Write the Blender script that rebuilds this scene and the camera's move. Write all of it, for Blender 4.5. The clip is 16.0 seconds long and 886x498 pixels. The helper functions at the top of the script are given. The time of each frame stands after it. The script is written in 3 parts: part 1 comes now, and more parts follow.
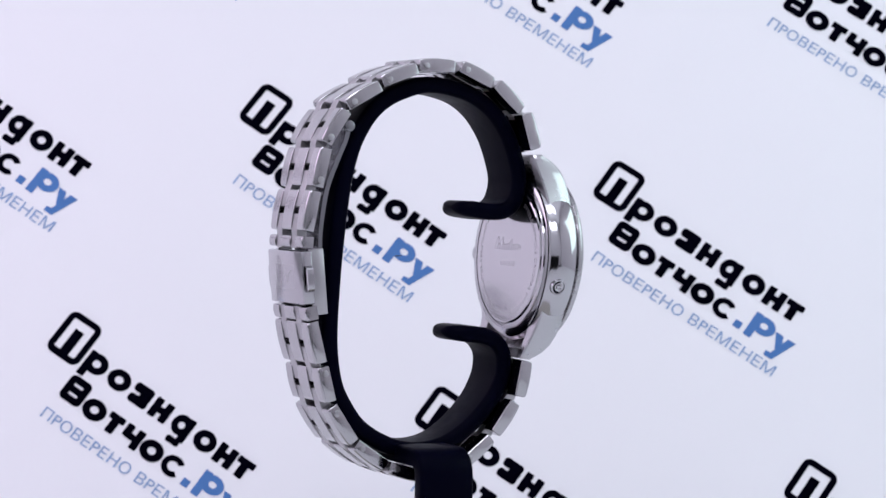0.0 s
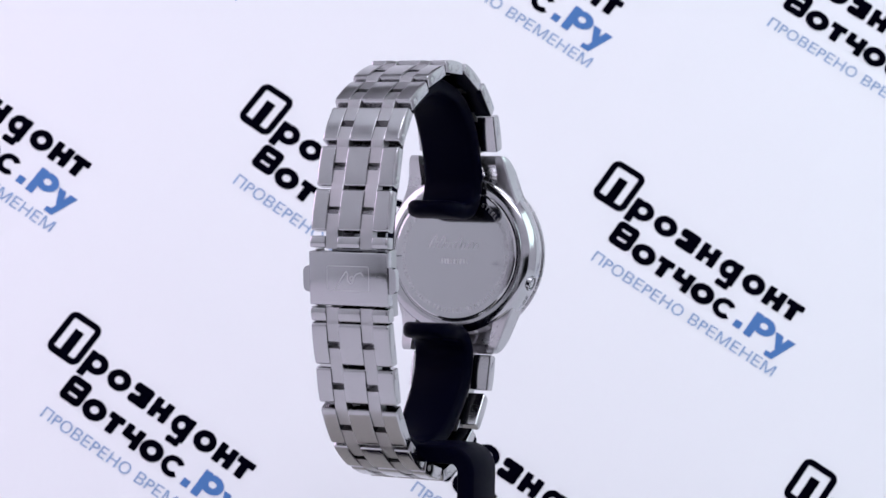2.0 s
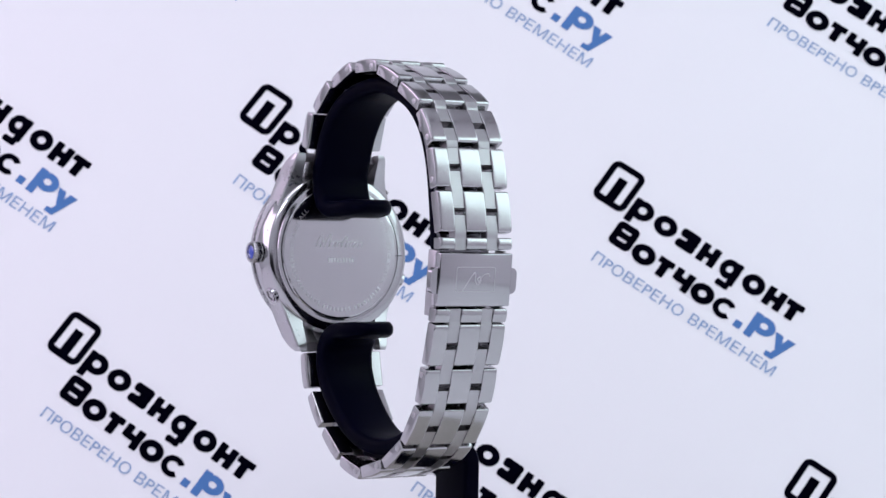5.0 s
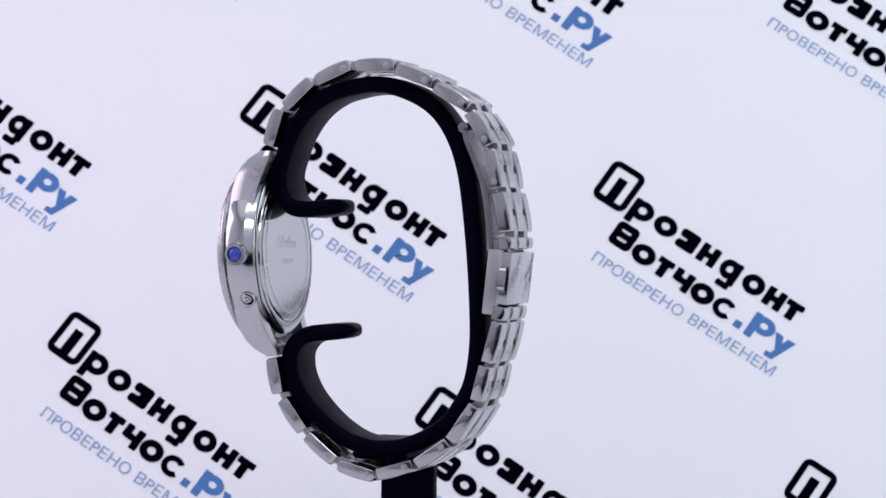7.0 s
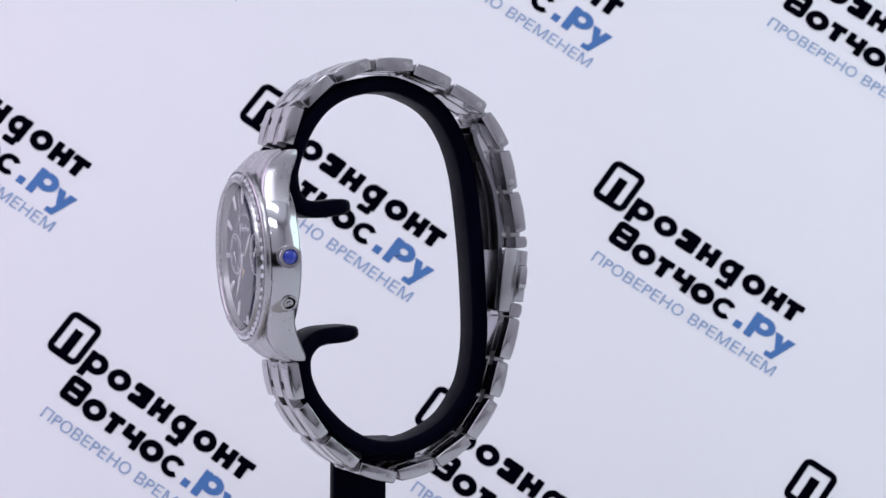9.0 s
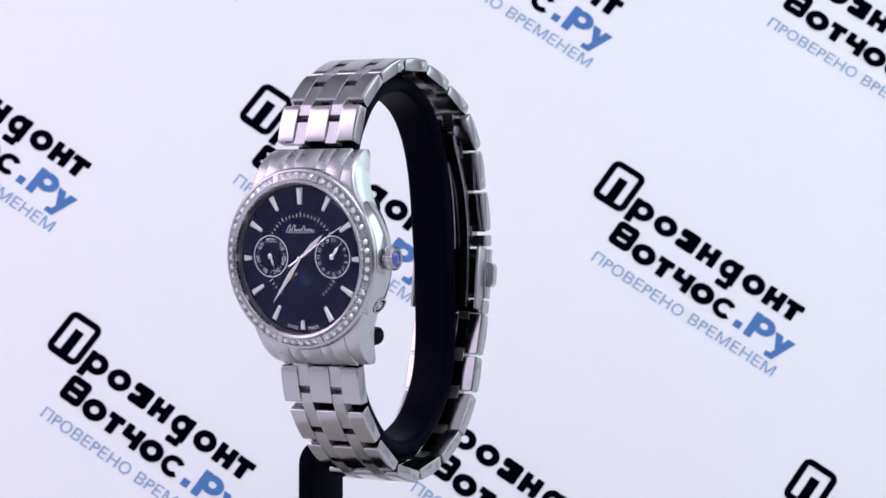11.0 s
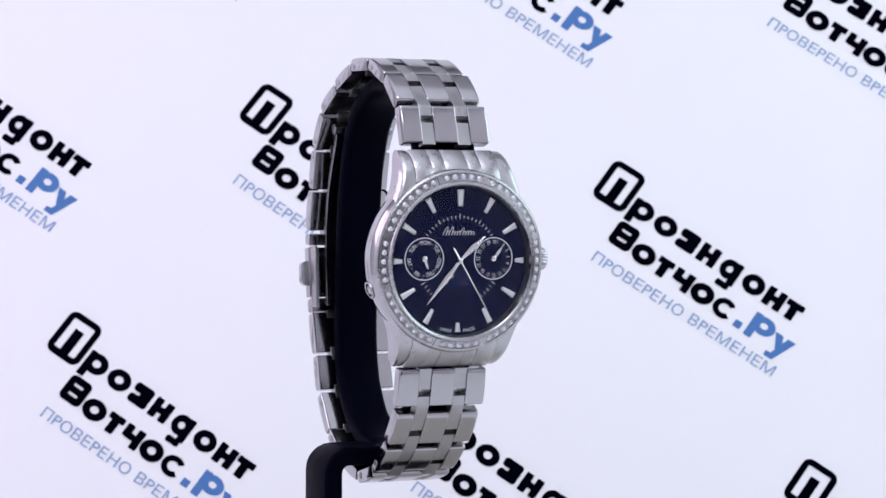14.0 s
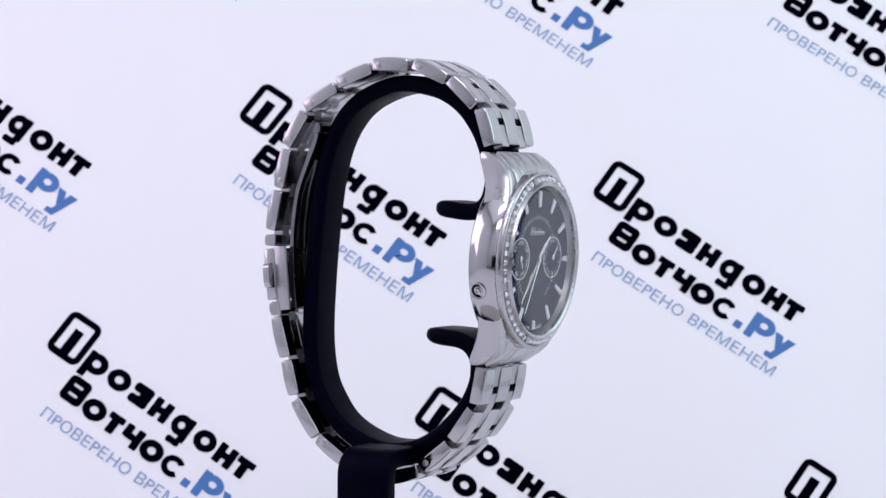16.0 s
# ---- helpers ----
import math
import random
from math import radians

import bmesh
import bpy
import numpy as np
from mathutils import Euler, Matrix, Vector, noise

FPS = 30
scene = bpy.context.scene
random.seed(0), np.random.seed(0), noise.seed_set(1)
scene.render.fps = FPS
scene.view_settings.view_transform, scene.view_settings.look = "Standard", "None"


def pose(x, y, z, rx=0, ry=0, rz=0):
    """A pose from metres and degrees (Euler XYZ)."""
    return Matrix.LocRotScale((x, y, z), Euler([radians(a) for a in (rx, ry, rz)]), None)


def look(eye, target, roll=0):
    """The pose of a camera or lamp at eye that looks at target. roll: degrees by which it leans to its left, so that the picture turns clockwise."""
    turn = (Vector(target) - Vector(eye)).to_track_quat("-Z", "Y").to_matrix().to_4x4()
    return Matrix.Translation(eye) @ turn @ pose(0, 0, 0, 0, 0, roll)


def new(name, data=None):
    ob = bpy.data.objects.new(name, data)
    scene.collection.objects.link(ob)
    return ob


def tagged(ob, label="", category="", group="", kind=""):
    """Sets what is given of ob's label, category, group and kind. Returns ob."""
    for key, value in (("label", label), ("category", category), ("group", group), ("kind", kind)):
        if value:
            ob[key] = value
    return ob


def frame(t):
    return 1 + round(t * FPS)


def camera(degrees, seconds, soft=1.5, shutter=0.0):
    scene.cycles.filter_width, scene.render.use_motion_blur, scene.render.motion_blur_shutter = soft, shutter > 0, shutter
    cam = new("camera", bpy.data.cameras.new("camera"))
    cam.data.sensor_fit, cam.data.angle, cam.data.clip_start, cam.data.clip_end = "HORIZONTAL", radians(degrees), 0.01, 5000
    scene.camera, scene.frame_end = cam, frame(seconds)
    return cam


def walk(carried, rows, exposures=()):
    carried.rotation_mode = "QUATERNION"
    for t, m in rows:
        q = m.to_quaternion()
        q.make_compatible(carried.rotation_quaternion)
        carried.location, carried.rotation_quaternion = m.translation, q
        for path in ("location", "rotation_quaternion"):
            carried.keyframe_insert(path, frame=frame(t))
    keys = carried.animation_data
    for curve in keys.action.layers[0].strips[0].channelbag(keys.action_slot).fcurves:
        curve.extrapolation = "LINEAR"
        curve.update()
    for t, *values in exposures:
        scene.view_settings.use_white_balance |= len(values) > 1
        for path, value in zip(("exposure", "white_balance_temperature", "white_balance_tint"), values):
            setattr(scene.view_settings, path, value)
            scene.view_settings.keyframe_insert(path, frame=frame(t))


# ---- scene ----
import itertools

cam = camera(20.67, 16.0, soft=1.5)
cam.data.dof.use_dof = True
cam.data.dof.focus_distance = 0.425
cam.data.dof.aperture_fstop = 80.0
HUB = 0.085                      # height of the dial's centre over the table
EYE = Vector((0.0081, -0.440, HUB + 0.00925))
VIEW = look(EYE, EYE + Vector((0, math.cos(radians(1.03)), -math.sin(radians(1.03)))), 0.64)
walk(cam, [(0.0, VIEW), (16.0, VIEW)],
     exposures=[(0, -0.10), (0.4, -0.04), (0.8, -0.01), (2.3, -0.01), (2.7, -0.10), (3, -0.18), (3.5, -0.27), (4, -0.15), (5.2, -0.08), (6.5, -0.11), (7.3, -0.15), (8, -0.27), (9, -0.23), (10.2, -0.08),
                (11.4, 0.00), (12, -0.06), (12.7, -0.18), (13.5, -0.07), (14, 0.03), (14.7, 0.08), (15.3, 0.08), (16, -0.04)])

# ---- light: a white photo booth lit by soft lamps, open to a dim room behind the camera
world = bpy.data.worlds.new("world")
scene.world = world
world.use_nodes = True
world.node_tree.nodes["Background"].inputs["Color"].default_value = (0.5, 0.5, 0.6, 1)
world.node_tree.nodes["Background"].inputs["Strength"].default_value = 0.05


def soft_lamp(name, eye, target, w, h, power, colour):
    data = bpy.data.lights.new(name, "AREA")
    data.shape, data.size, data.size_y, data.energy, data.color = "RECTANGLE", w, h, power, colour
    ob = new(name, data)
    ob.matrix_world = look(eye, target)
    return ob


soft_lamp("softbox_top", (0, -0.13, 0.53), (0, -0.08, 0), 0.62, 0.42, 0.37, (0.92, 0.99, 1.13))
soft_lamp("lamp_top", (0.01, -0.20, 0.52), (0.0, -0.02, 0.1), 0.30, 0.09, 0.37, (0.96, 0.98, 1.10))
soft_lamp("lamp_front", (0, -0.43, 0.47), (0, 0.14, 0.0), 0.30, 0.09, 0.68, (0.96, 0.98, 1.10))
soft_lamp("softbox_left", (-0.362, 0.02, 0.18), (0.0, 0.07, 0.03), 0.30, 0.33, 0.60, (1.16, 0.90, 1.23))
soft_lamp("softbox_right", (0.362, 0.02, 0.18), (0.0, 0.07, 0.03), 0.30, 0.33, 0.60, (0.75, 1.02, 0.98))


# ---- materials
def material(name, colour, rough, metal=0.0, grain=0.0, grain_scale=400.0, bump=0.0, stretch=(1, 1, 1), coat=0.0, vary=0.0, ior=1.5, spec=0.5):
    m = bpy.data.materials.new(name)
    m.use_nodes = True
    nt = m.node_tree
    b = nt.nodes["Principled BSDF"]
    b.inputs["Base Color"].default_value = (*colour, 1)
    b.inputs["Metallic"].default_value = metal
    b.inputs["Roughness"].default_value = rough
    b.inputs["IOR"].default_value = ior
    b.inputs["Specular IOR Level"].default_value = spec
    b.inputs["Coat Weight"].default_value = coat
    b.inputs["Coat Roughness"].default_value = 0.05
    co = nt.nodes.new("ShaderNodeTexCoord")
    mp = nt.nodes.new("ShaderNodeMapping")
    mp.inputs["Scale"].default_value = stretch
    nt.links.new(co.outputs["Object"], mp.inputs["Vector"])
    fine = nt.nodes.new("ShaderNodeTexNoise")
    fine.inputs["Scale"].default_value = grain_scale
    fine.inputs["Detail"].default_value = 3
    nt.links.new(mp.outputs["Vector"], fine.inputs["Vector"])
    wide = nt.nodes.new("ShaderNodeTexNoise")
    wide.inputs["Scale"].default_value = grain_scale / 9
    nt.links.new(co.outputs["Object"], wide.inputs["Vector"])
    if grain:
        add = nt.nodes.new("ShaderNodeMath")
        add.operation = "ADD"
        nt.links.new(fine.outputs["Fac"], add.inputs[0])
        nt.links.new(wide.outputs["Fac"], add.inputs[1])
        mr = nt.nodes.new("ShaderNodeMapRange")
        mr.inputs["From Min"].default_value, mr.inputs["From Max"].default_value = 0.6, 1.4
        mr.inputs["To Min"].default_value, mr.inputs["To Max"].default_value = max(0.02, rough - grain), rough + grain
        nt.links.new(add.outputs[0], mr.inputs["Value"])
        nt.links.new(mr.outputs["Result"], b.inputs["Roughness"])
    if vary:
        mix = nt.nodes.new("ShaderNodeMix")
        mix.data_type = "RGBA"
        mix.inputs["A"].default_value = (*[c * (1 - vary) for c in colour], 1)
        mix.inputs["B"].default_value = (*[min(1, c * (1 + vary)) for c in colour], 1)
        nt.links.new(wide.outputs["Fac"], mix.inputs["Factor"])
        nt.links.new(mix.outputs["Result"], b.inputs["Base Color"])
    if bump:
        bp = nt.nodes.new("ShaderNodeBump")
        bp.inputs["Strength"].default_value = bump
        bp.inputs["Distance"].default_value = 0.0001
        nt.links.new(fine.outputs["Fac"], bp.inputs["Height"])
        nt.links.new(bp.outputs["Normal"], b.inputs["Normal"])
    return m


POLISHED = material("polished_steel", (0.48, 0.47, 0.49), 0.12, 1.0, 0.04, 900, 0.02, vary=0.03)
LINK_STEEL = material("link_steel", (0.46, 0.45, 0.465), 0.14, 1.0, 0.04, 1100, 0.03, vary=0.03)
LUG_STEEL = material("lug_steel", (0.50, 0.49, 0.51), 0.30, 1.0, 0.05, 1300, 0.03, vary=0.03)
BEZEL_STEEL = material("bezel_steel", (0.47, 0.46, 0.475), 0.26, 1.0, 0.05, 1500, 0.03, vary=0.03)
SATIN = material("satin_steel", (0.45, 0.44, 0.455), 0.34, 1.0, 0.08, 1500, 0.10, stretch=(6, 0.4, 0.4), vary=0.04)
BACK_STEEL = material("case_back_steel", (0.54, 0.53, 0.55), 0.09, 1.0, 0.02, 1200, 0.004, stretch=(1, 1, 6), vary=0.03)
SHADED_SETTING = material("shaded_setting", (0.30, 0.30, 0.32), 0.30, 1.0, 0.06, 2000, 0.1)
BRIGHT_LINE = material("etched_line", (0.58, 0.57, 0.59), 0.42, 1.0, 0.05, 2000, 0.1)
# darkened steel; on the fold blades its colour stands for dark reflections
DARK_STEEL = material("dark_steel", (0.25, 0.25, 0.27), 0.2, 1.0, 0.05, 1200)
BLACK = material("black_plastic", (0.0007, 0.0008, 0.0058), 0.42, 0.0, 0.08, 500, 0.05, vary=0.2, spec=0.02)
DIAL = material("navy_dial", (0.0020, 0.0032, 0.026), 0.40, 0.0, 0.05, 900, 0.0, vary=0.15, spec=0.03)
SILVER = material("silver_applied", (0.82, 0.80, 0.80), 0.14, 1.0, 0.04, 1500)
MARKER = material("brushed_marker", (0.80, 0.79, 0.80), 0.48, 1.0, 0.06, 2500, 0.1)
PRINT = material("white_dial_print", (0.75, 0.76, 0.82), 0.5, 0.0, 0.05, 2000)
MOON_BLUE = material("moon_disc_blue", (0.005, 0.013, 0.065), 0.45, 0.0, 0.05, 900, vary=0.2, spec=0.02)
GOLD = material("gold_moon", (0.75, 0.48, 0.16), 0.25, 1.0, 0.05, 1500)
CABOCHON = material("blue_cabochon", (0.02, 0.05, 0.42), 0.12, 0.0, 0.03, 900, coat=0.8)
STONE = material("clear_stone", (0.86, 0.86, 0.90), 0.06, 0.55, 0.02, 3000, ior=2.2)
SHEET = material("white_banner", (0.84, 0.83, 0.86), 0.55, 0.0, 0.08, 120, 0.06, vary=0.012)
INK = material("black_ink", (0.001, 0.001, 0.004), 0.6, 0.0, 0.06, 300, vary=0.2, spec=0.0)
BLUE_INK = material("blue_ink", (0.075, 0.185, 0.44), 0.6, 0.0, 0.06, 300, vary=0.06, spec=0.15)
SLOGAN_INK = material("slate_blue_ink", (0.26, 0.37, 0.58), 0.6, 0.0, 0.06, 300, vary=0.06, spec=0.15)
BOOTH = material("white_booth_panel", (0.80, 0.79, 0.81), 0.7, 0.0, 0.05, 60, 0.1, vary=0.02)
TABLE = material("white_table_top", (0.80, 0.80, 0.82), 0.4, 0.0, 0.06, 80, 0.05, vary=0.02)
PLATTER = material("cream_platter", (0.44, 0.42, 0.38), 0.4, 0.0, 0.08, 200, 0.05, vary=0.15)
ROOM = material("dim_room_wall", (0.10, 0.10, 0.11), 0.8, 0.0, 0.05, 20, 0.1, vary=0.1)


def glass_material(name):
    m = bpy.data.materials.new(name)
    m.use_nodes = True
    nt = m.node_tree
    nt.nodes.remove(nt.nodes["Principled BSDF"])
    clear = nt.nodes.new("ShaderNodeBsdfTransparent")
    gloss = nt.nodes.new("ShaderNodeBsdfGlossy")
    gloss.inputs["Roughness"].default_value = 0.0
    facing = nt.nodes.new("ShaderNodeLayerWeight")
    facing.inputs["Blend"].default_value = 0.5
    power = nt.nodes.new("ShaderNodeMath")
    power.operation = "POWER"
    power.inputs[1].default_value = 3.4
    level = nt.nodes.new("ShaderNodeMapRange")
    level.inputs["To Min"].default_value, level.inputs["To Max"].default_value = 0.027, 0.9
    nt.links.new(facing.outputs["Facing"], power.inputs[0])
    nt.links.new(power.outputs[0], level.inputs["Value"])
    mix = nt.nodes.new("ShaderNodeMixShader")
    nt.links.new(level.outputs["Result"], mix.inputs["Fac"])
    nt.links.new(clear.outputs["BSDF"], mix.inputs[1])
    nt.links.new(gloss.outputs["BSDF"], mix.inputs[2])
    nt.links.new(mix.outputs["Shader"], nt.nodes["Material Output"].inputs["Surface"])
    return m


GLASS = glass_material("sapphire_glass")

# ---- mesh helpers; lengths in millimetres, turned into metres by part()
MM = 0.001


# the head sits tipped forward a little on its bracelet
HEAD = Matrix.Translation((0, -25.0, 0)) @ Matrix.Rotation(radians(2.9), 4, "X") @ Matrix.Translation((0, 25.75, 0))
HEAD_M = Matrix.Scale(MM, 4) @ HEAD @ Matrix.Scale(1 / MM, 4)
SHIFT = [Matrix.Identity(4)]


def part(name, bm, mat, parent=None, label="", smooth=True, m=None, sharp=38):
    if m is not None:
        bm.transform(m)
    bm.transform(SHIFT[0])
    bmesh.ops.recalc_face_normals(bm, faces=bm.faces)
    bm.transform(Matrix.Scale(MM, 4))
    me = bpy.data.meshes.new(name)
    bm.to_mesh(me)
    bm.free()
    me.materials.append(mat)
    if smooth:
        me.polygons.foreach_set("use_smooth", [True] * len(me.polygons))
        me.set_sharp_from_angle(angle=radians(sharp))
    ob = new(name, me)
    ob.parent = parent
    return tagged(ob, label) if label else ob


def box(x0, x1, y0, y1, z0, z1, bev=0.0, seg=2, bm=None):
    out = bm or bmesh.new()
    made = bmesh.ops.create_cube(out, size=1.0)["verts"]
    for v in made:
        v.co = Vector((x0 + (v.co.x + 0.5) * (x1 - x0), y0 + (v.co.y + 0.5) * (y1 - y0), z0 + (v.co.z + 0.5) * (z1 - z0)))
    if bev:
        edges = list({e for v in made for e in v.link_edges})
        bmesh.ops.bevel(out, geom=edges, offset=bev, segments=seg, profile=0.5, affect="EDGES")
    return out


def lathe(profile, cx=0.0, cz=0.0, steps=96):
    """Turns (radius, y) about an axis along y."""
    bm = bmesh.new()
    rings = []
    for r, y in profile:
        if r < 1e-6:
            rings.append([bm.verts.new((cx, y, cz))])
        else:
            rings.append([bm.verts.new((cx + r * math.cos(2 * math.pi * k / steps), y, cz + r * math.sin(2 * math.pi * k / steps))) for k in range(steps)])
    for a, b in zip(rings, rings[1:]):
        for k in range(steps):
            j = (k + 1) % steps
            vs = []
            for v in (a[k % len(a)], a[j % len(a)], b[j % len(b)], b[k % len(b)]):
                if v not in vs:
                    vs.append(v)
            if len(vs) > 2:
                bm.faces.new(vs)
    return bm


def smooth_line(pts, per=6):
    """A Catmull-Rom line through (y, z) points."""
    out = []
    n = len(pts)
    for i in range(n - 1):
        p0, p1, p2, p3 = (Vector(pts[max(0, min(n - 1, i + d))]) for d in (-1, 0, 1, 2))
        for k in range(per):
            t = k / per
            out.append(0.5 * ((2 * p1) + (p2 - p0) * t + (2 * p0 - 5 * p1 + 4 * p2 - p3) * t * t + (3 * p1 - p0 - 3 * p2 + p3) * t ** 3))
    out.append(Vector(pts[-1]))
    return out


def sweep(line, widths, thicks, xc=0.0, corner=0.8, arc=3):
    """A rounded flat strip along a (y, z) line; its width lies along x, about xc (one, or one for each point)."""
    bm = bmesh.new()
    rings = []
    n = len(line)
    for i, p in enumerate(line):
        d = (Vector(line[min(n - 1, i + 1)]) - Vector(line[max(0, i - 1)])).normalized()
        nrm = Vector((-d.y, d.x))
        w, th = widths[i] / 2, thicks[i] / 2
        mid = xc[i] if isinstance(xc, list) else xc
        c = min(corner, w * 0.98, th * 0.98)
        ring = []
        for sx, sn, a0 in ((1, 1, 0), (-1, 1, 90), (-1, -1, 180), (1, -1, 270)):
            for k in range(arc + 1):
                a = radians(a0 + 90 * k / arc)
                ax, an = sx * (w - c) + c * math.cos(a), sn * (th - c) + c * math.sin(a)
                q = Vector(p) + nrm * an
                ring.append(bm.verts.new((mid + ax, q.x, q.y)))
        rings.append(ring)
    m = len(rings[0])
    for a, b in zip(rings, rings[1:]):
        for k in range(m):
            bm.faces.new((a[k], a[(k + 1) % m], b[(k + 1) % m], b[k]))
    bm.faces.new(rings[0])
    bm.faces.new(rings[-1])
    return bm


def cylinder(cx, cy, cz, axis, r, length, steps=20, bev=0.0):
    bm = bmesh.new()
    bmesh.ops.create_cone(bm, cap_ends=True, segments=steps, radius1=r, radius2=r, depth=length)
    if bev:
        rim = [e for e in bm.edges if abs(e.verts[0].co.z - e.verts[1].co.z) < 1e-6]
        bmesh.ops.bevel(bm, geom=rim, offset=bev, segments=2, profile=0.5, affect="EDGES")
    turn = {"x": Matrix.Rotation(math.pi / 2, 4, "Y"), "y": Matrix.Rotation(math.pi / 2, 4, "X"), "z": Matrix.Identity(4)}[axis]
    bm.transform(Matrix.Translation((cx, cy, cz)) @ turn)
    return bm


def flat(points, height=0.0, bm=None):
    """A plate in the xy plane from its outline, with a thickness upwards."""
    out = bm or bmesh.new()
    f = out.faces.new([out.verts.new((x, y, 0)) for x, y in points])
    if height:
        up = bmesh.ops.extrude_face_region(out, geom=[f])["geom"]
        bmesh.ops.translate(out, verts=[g for g in up if isinstance(g, bmesh.types.BMVert)], vec=(0, 0, height))
    return out


def annulus(r0, r1, h, a0=0.0, a1=360.0, steps=48, cx=0.0, cy=0.0, rx=1.0, bm=None):
    out = bm or bmesh.new()
    whole = abs(a1 - a0 - 360) < 1e-6
    n = steps
    vs = []
    for k in range(n if whole else n + 1):
        a = radians(a0 + (a1 - a0) * k / n)
        c, s = math.cos(a), math.sin(a)
        vs.append([out.verts.new((cx + r * c * rx, cy + r * s, z)) for r, z in ((r0, 0), (r1, 0), (r1, h), (r0, h))])
    for k in range(n):
        a, b = vs[k], vs[(k + 1) % len(vs)]
        for i, j in ((0, 1), (1, 2), (2, 3), (3, 0)):
            out.faces.new((a[i], a[j], b[j], b[i]))
    if not whole:
        out.faces.new(vs[0])
        out.faces.new(vs[-1])
    return out


def rounded(x0, x1, y0, y1, r, n=5):
    pts = []
    for cx, cy, a0 in ((x1 - r, y1 - r, 0), (x0 + r, y1 - r, 90), (x0 + r, y0 + r, 180), (x1 - r, y0 + r, 270)):
        pts += [(cx + r * math.cos(radians(a0 + 90 * k / n)), cy + r * math.sin(radians(a0 + 90 * k / n))) for k in range(n + 1)]
    return pts


def rounded_frame(x0, x1, y0, y1, r, w, h, bm=None):
    out = bm or bmesh.new()
    a, b = rounded(x0, x1, y0, y1, r), rounded(x0 + w, x1 - w, y0 + w, y1 - w, max(0.05 * r, r - w))
    lo = [[out.verts.new((x, y, z)) for x, y in ring] for ring, z in ((a, 0), (a, h), (b, h), (b, 0))]
    n = len(a)
    for k in range(n):
        for i in range(4):
            p, q = lo[i], lo[(i + 1) % 4]
            out.faces.new((p[k], p[(k + 1) % n], q[(k + 1) % n], q[k]))
    return out


TEXTS = {}


def lettering(body, size, height=0.0, align="CENTER"):
    """A bmesh with the words in the built-in font, flat in xy."""
    key = (body, size, align)
    if key not in TEXTS:
        cu = bpy.data.curves.new("words", "FONT")
        cu.body, cu.size, cu.align_x, cu.align_y, cu.resolution_u = body, size, align, "BOTTOM_BASELINE", 3
        ob = new("words", cu)
        TEXTS[key] = bpy.data.meshes.new_from_object(ob.evaluated_get(bpy.context.evaluated_depsgraph_get()))
        bpy.data.objects.remove(ob)
    bm = bmesh.new()
    bm.from_mesh(TEXTS[key])
    seen, level = set(), 0
    for first in bm.verts:                        # strokes that cross lie on levels of their own
        if first in seen:
            continue
        level, stack = level + 1, [first]
        while stack:
            v = stack.pop()
            if v not in seen:
                seen.add(v)
                v.co.z += height * 0.2 * (level % 3)
                stack += [e.other_vert(v) for e in v.link_edges]
    if height:
        bmesh.ops.translate(bm, verts=bm.verts, vec=(0, 0, height))
    return bm


def wide(bm):
    xs = [v.co.x for v in bm.verts]
    return max(xs) - min(xs)


# ---- the setting: table, booth, dim room
def slab(name, x0, x1, y0, y1, z0, z1, mat, label, category):
    ob = part(name, box(x0 * 1000, x1 * 1000, y0 * 1000, y1 * 1000, z0 * 1000, z1 * 1000), mat, None, label, smooth=False)
    return tagged(ob, label, category, kind="structure")


slab("table_top", -0.60, 0.60, -0.35, 0.45, -0.03, 0.0, TABLE, "plain white table top under the turntable", "table")
slab("wall_left", -0.385, -0.37, -0.468, 0.30, 0.001, 0.56, BOOTH, "white side panel of the photo booth", "panel")
slab("wall_right", 0.37, 0.385, -0.468, 0.30, 0.001, 0.56, BOOTH, "white side panel of the photo booth", "panel")
slab("ceiling", -0.385, 0.385, -0.485, 0.45, 0.562, 0.575, BOOTH, "white top panel of the photo booth", "panel")
slab("wall_front", -0.385, 0.385, -0.485, -0.47, 0.115, 0.56, BOOTH, "white front panel of the photo booth over the lens", "panel")
slab("wall_front_right", 0.215, 0.385, -0.485, -0.47, 0.001, 0.1149, BOOTH, "white front panel of the photo booth beside the lens", "panel")
slab("wall_front_left", -0.385, -0.215, -0.485, -0.47, 0.001, 0.1149, BOOTH, "white front panel of the photo booth beside the lens", "panel")
slab("floor", -2.0, 2.0, -2.5, 1.5, -0.78, -0.75, ROOM, "dim floor of the room", "floor")
slab("wall_south", -2.0, 2.0, -2.55, -2.5, -0.75, 1.8, ROOM, "dim wall behind the camera", "wall")
slab("wall_north", -2.0, 2.0, 1.5, 1.55, -0.75, 1.8, ROOM, "dim wall behind the booth", "wall")
slab("wall_west", -2.05, -2.0, -2.5, 1.5, -0.75, 1.8, ROOM, "dim side wall of the room", "wall")
slab("wall_east", 2.0, 2.05, -2.5, 1.5, -0.75, 1.8, ROOM, "dim side wall of the room", "wall")
slab("roof", -2.05, 2.05, -2.55, 1.55, 1.802, 1.85, ROOM, "dim room ceiling", "ceiling")

# ---- the printed banner, leaning back behind the watch
FAR = 0.590                      # from the lens to the banner along the view
UNIT = FAR / 4300 * 1000         # millimetres to one unit of the print
LEAN = 20.0
banner = part("backdrop", box(-300, 300, -108, 330, -1.0, 0.0), SHEET, None, smooth=False)
banner.matrix_world = VIEW @ Matrix.Translation((0, 0, -FAR)) @ Matrix.Rotation(radians(-LEAN), 4, "X")
tagged(banner, "white printed shop banner with repeated black and blue marks", "banner", kind="structure")


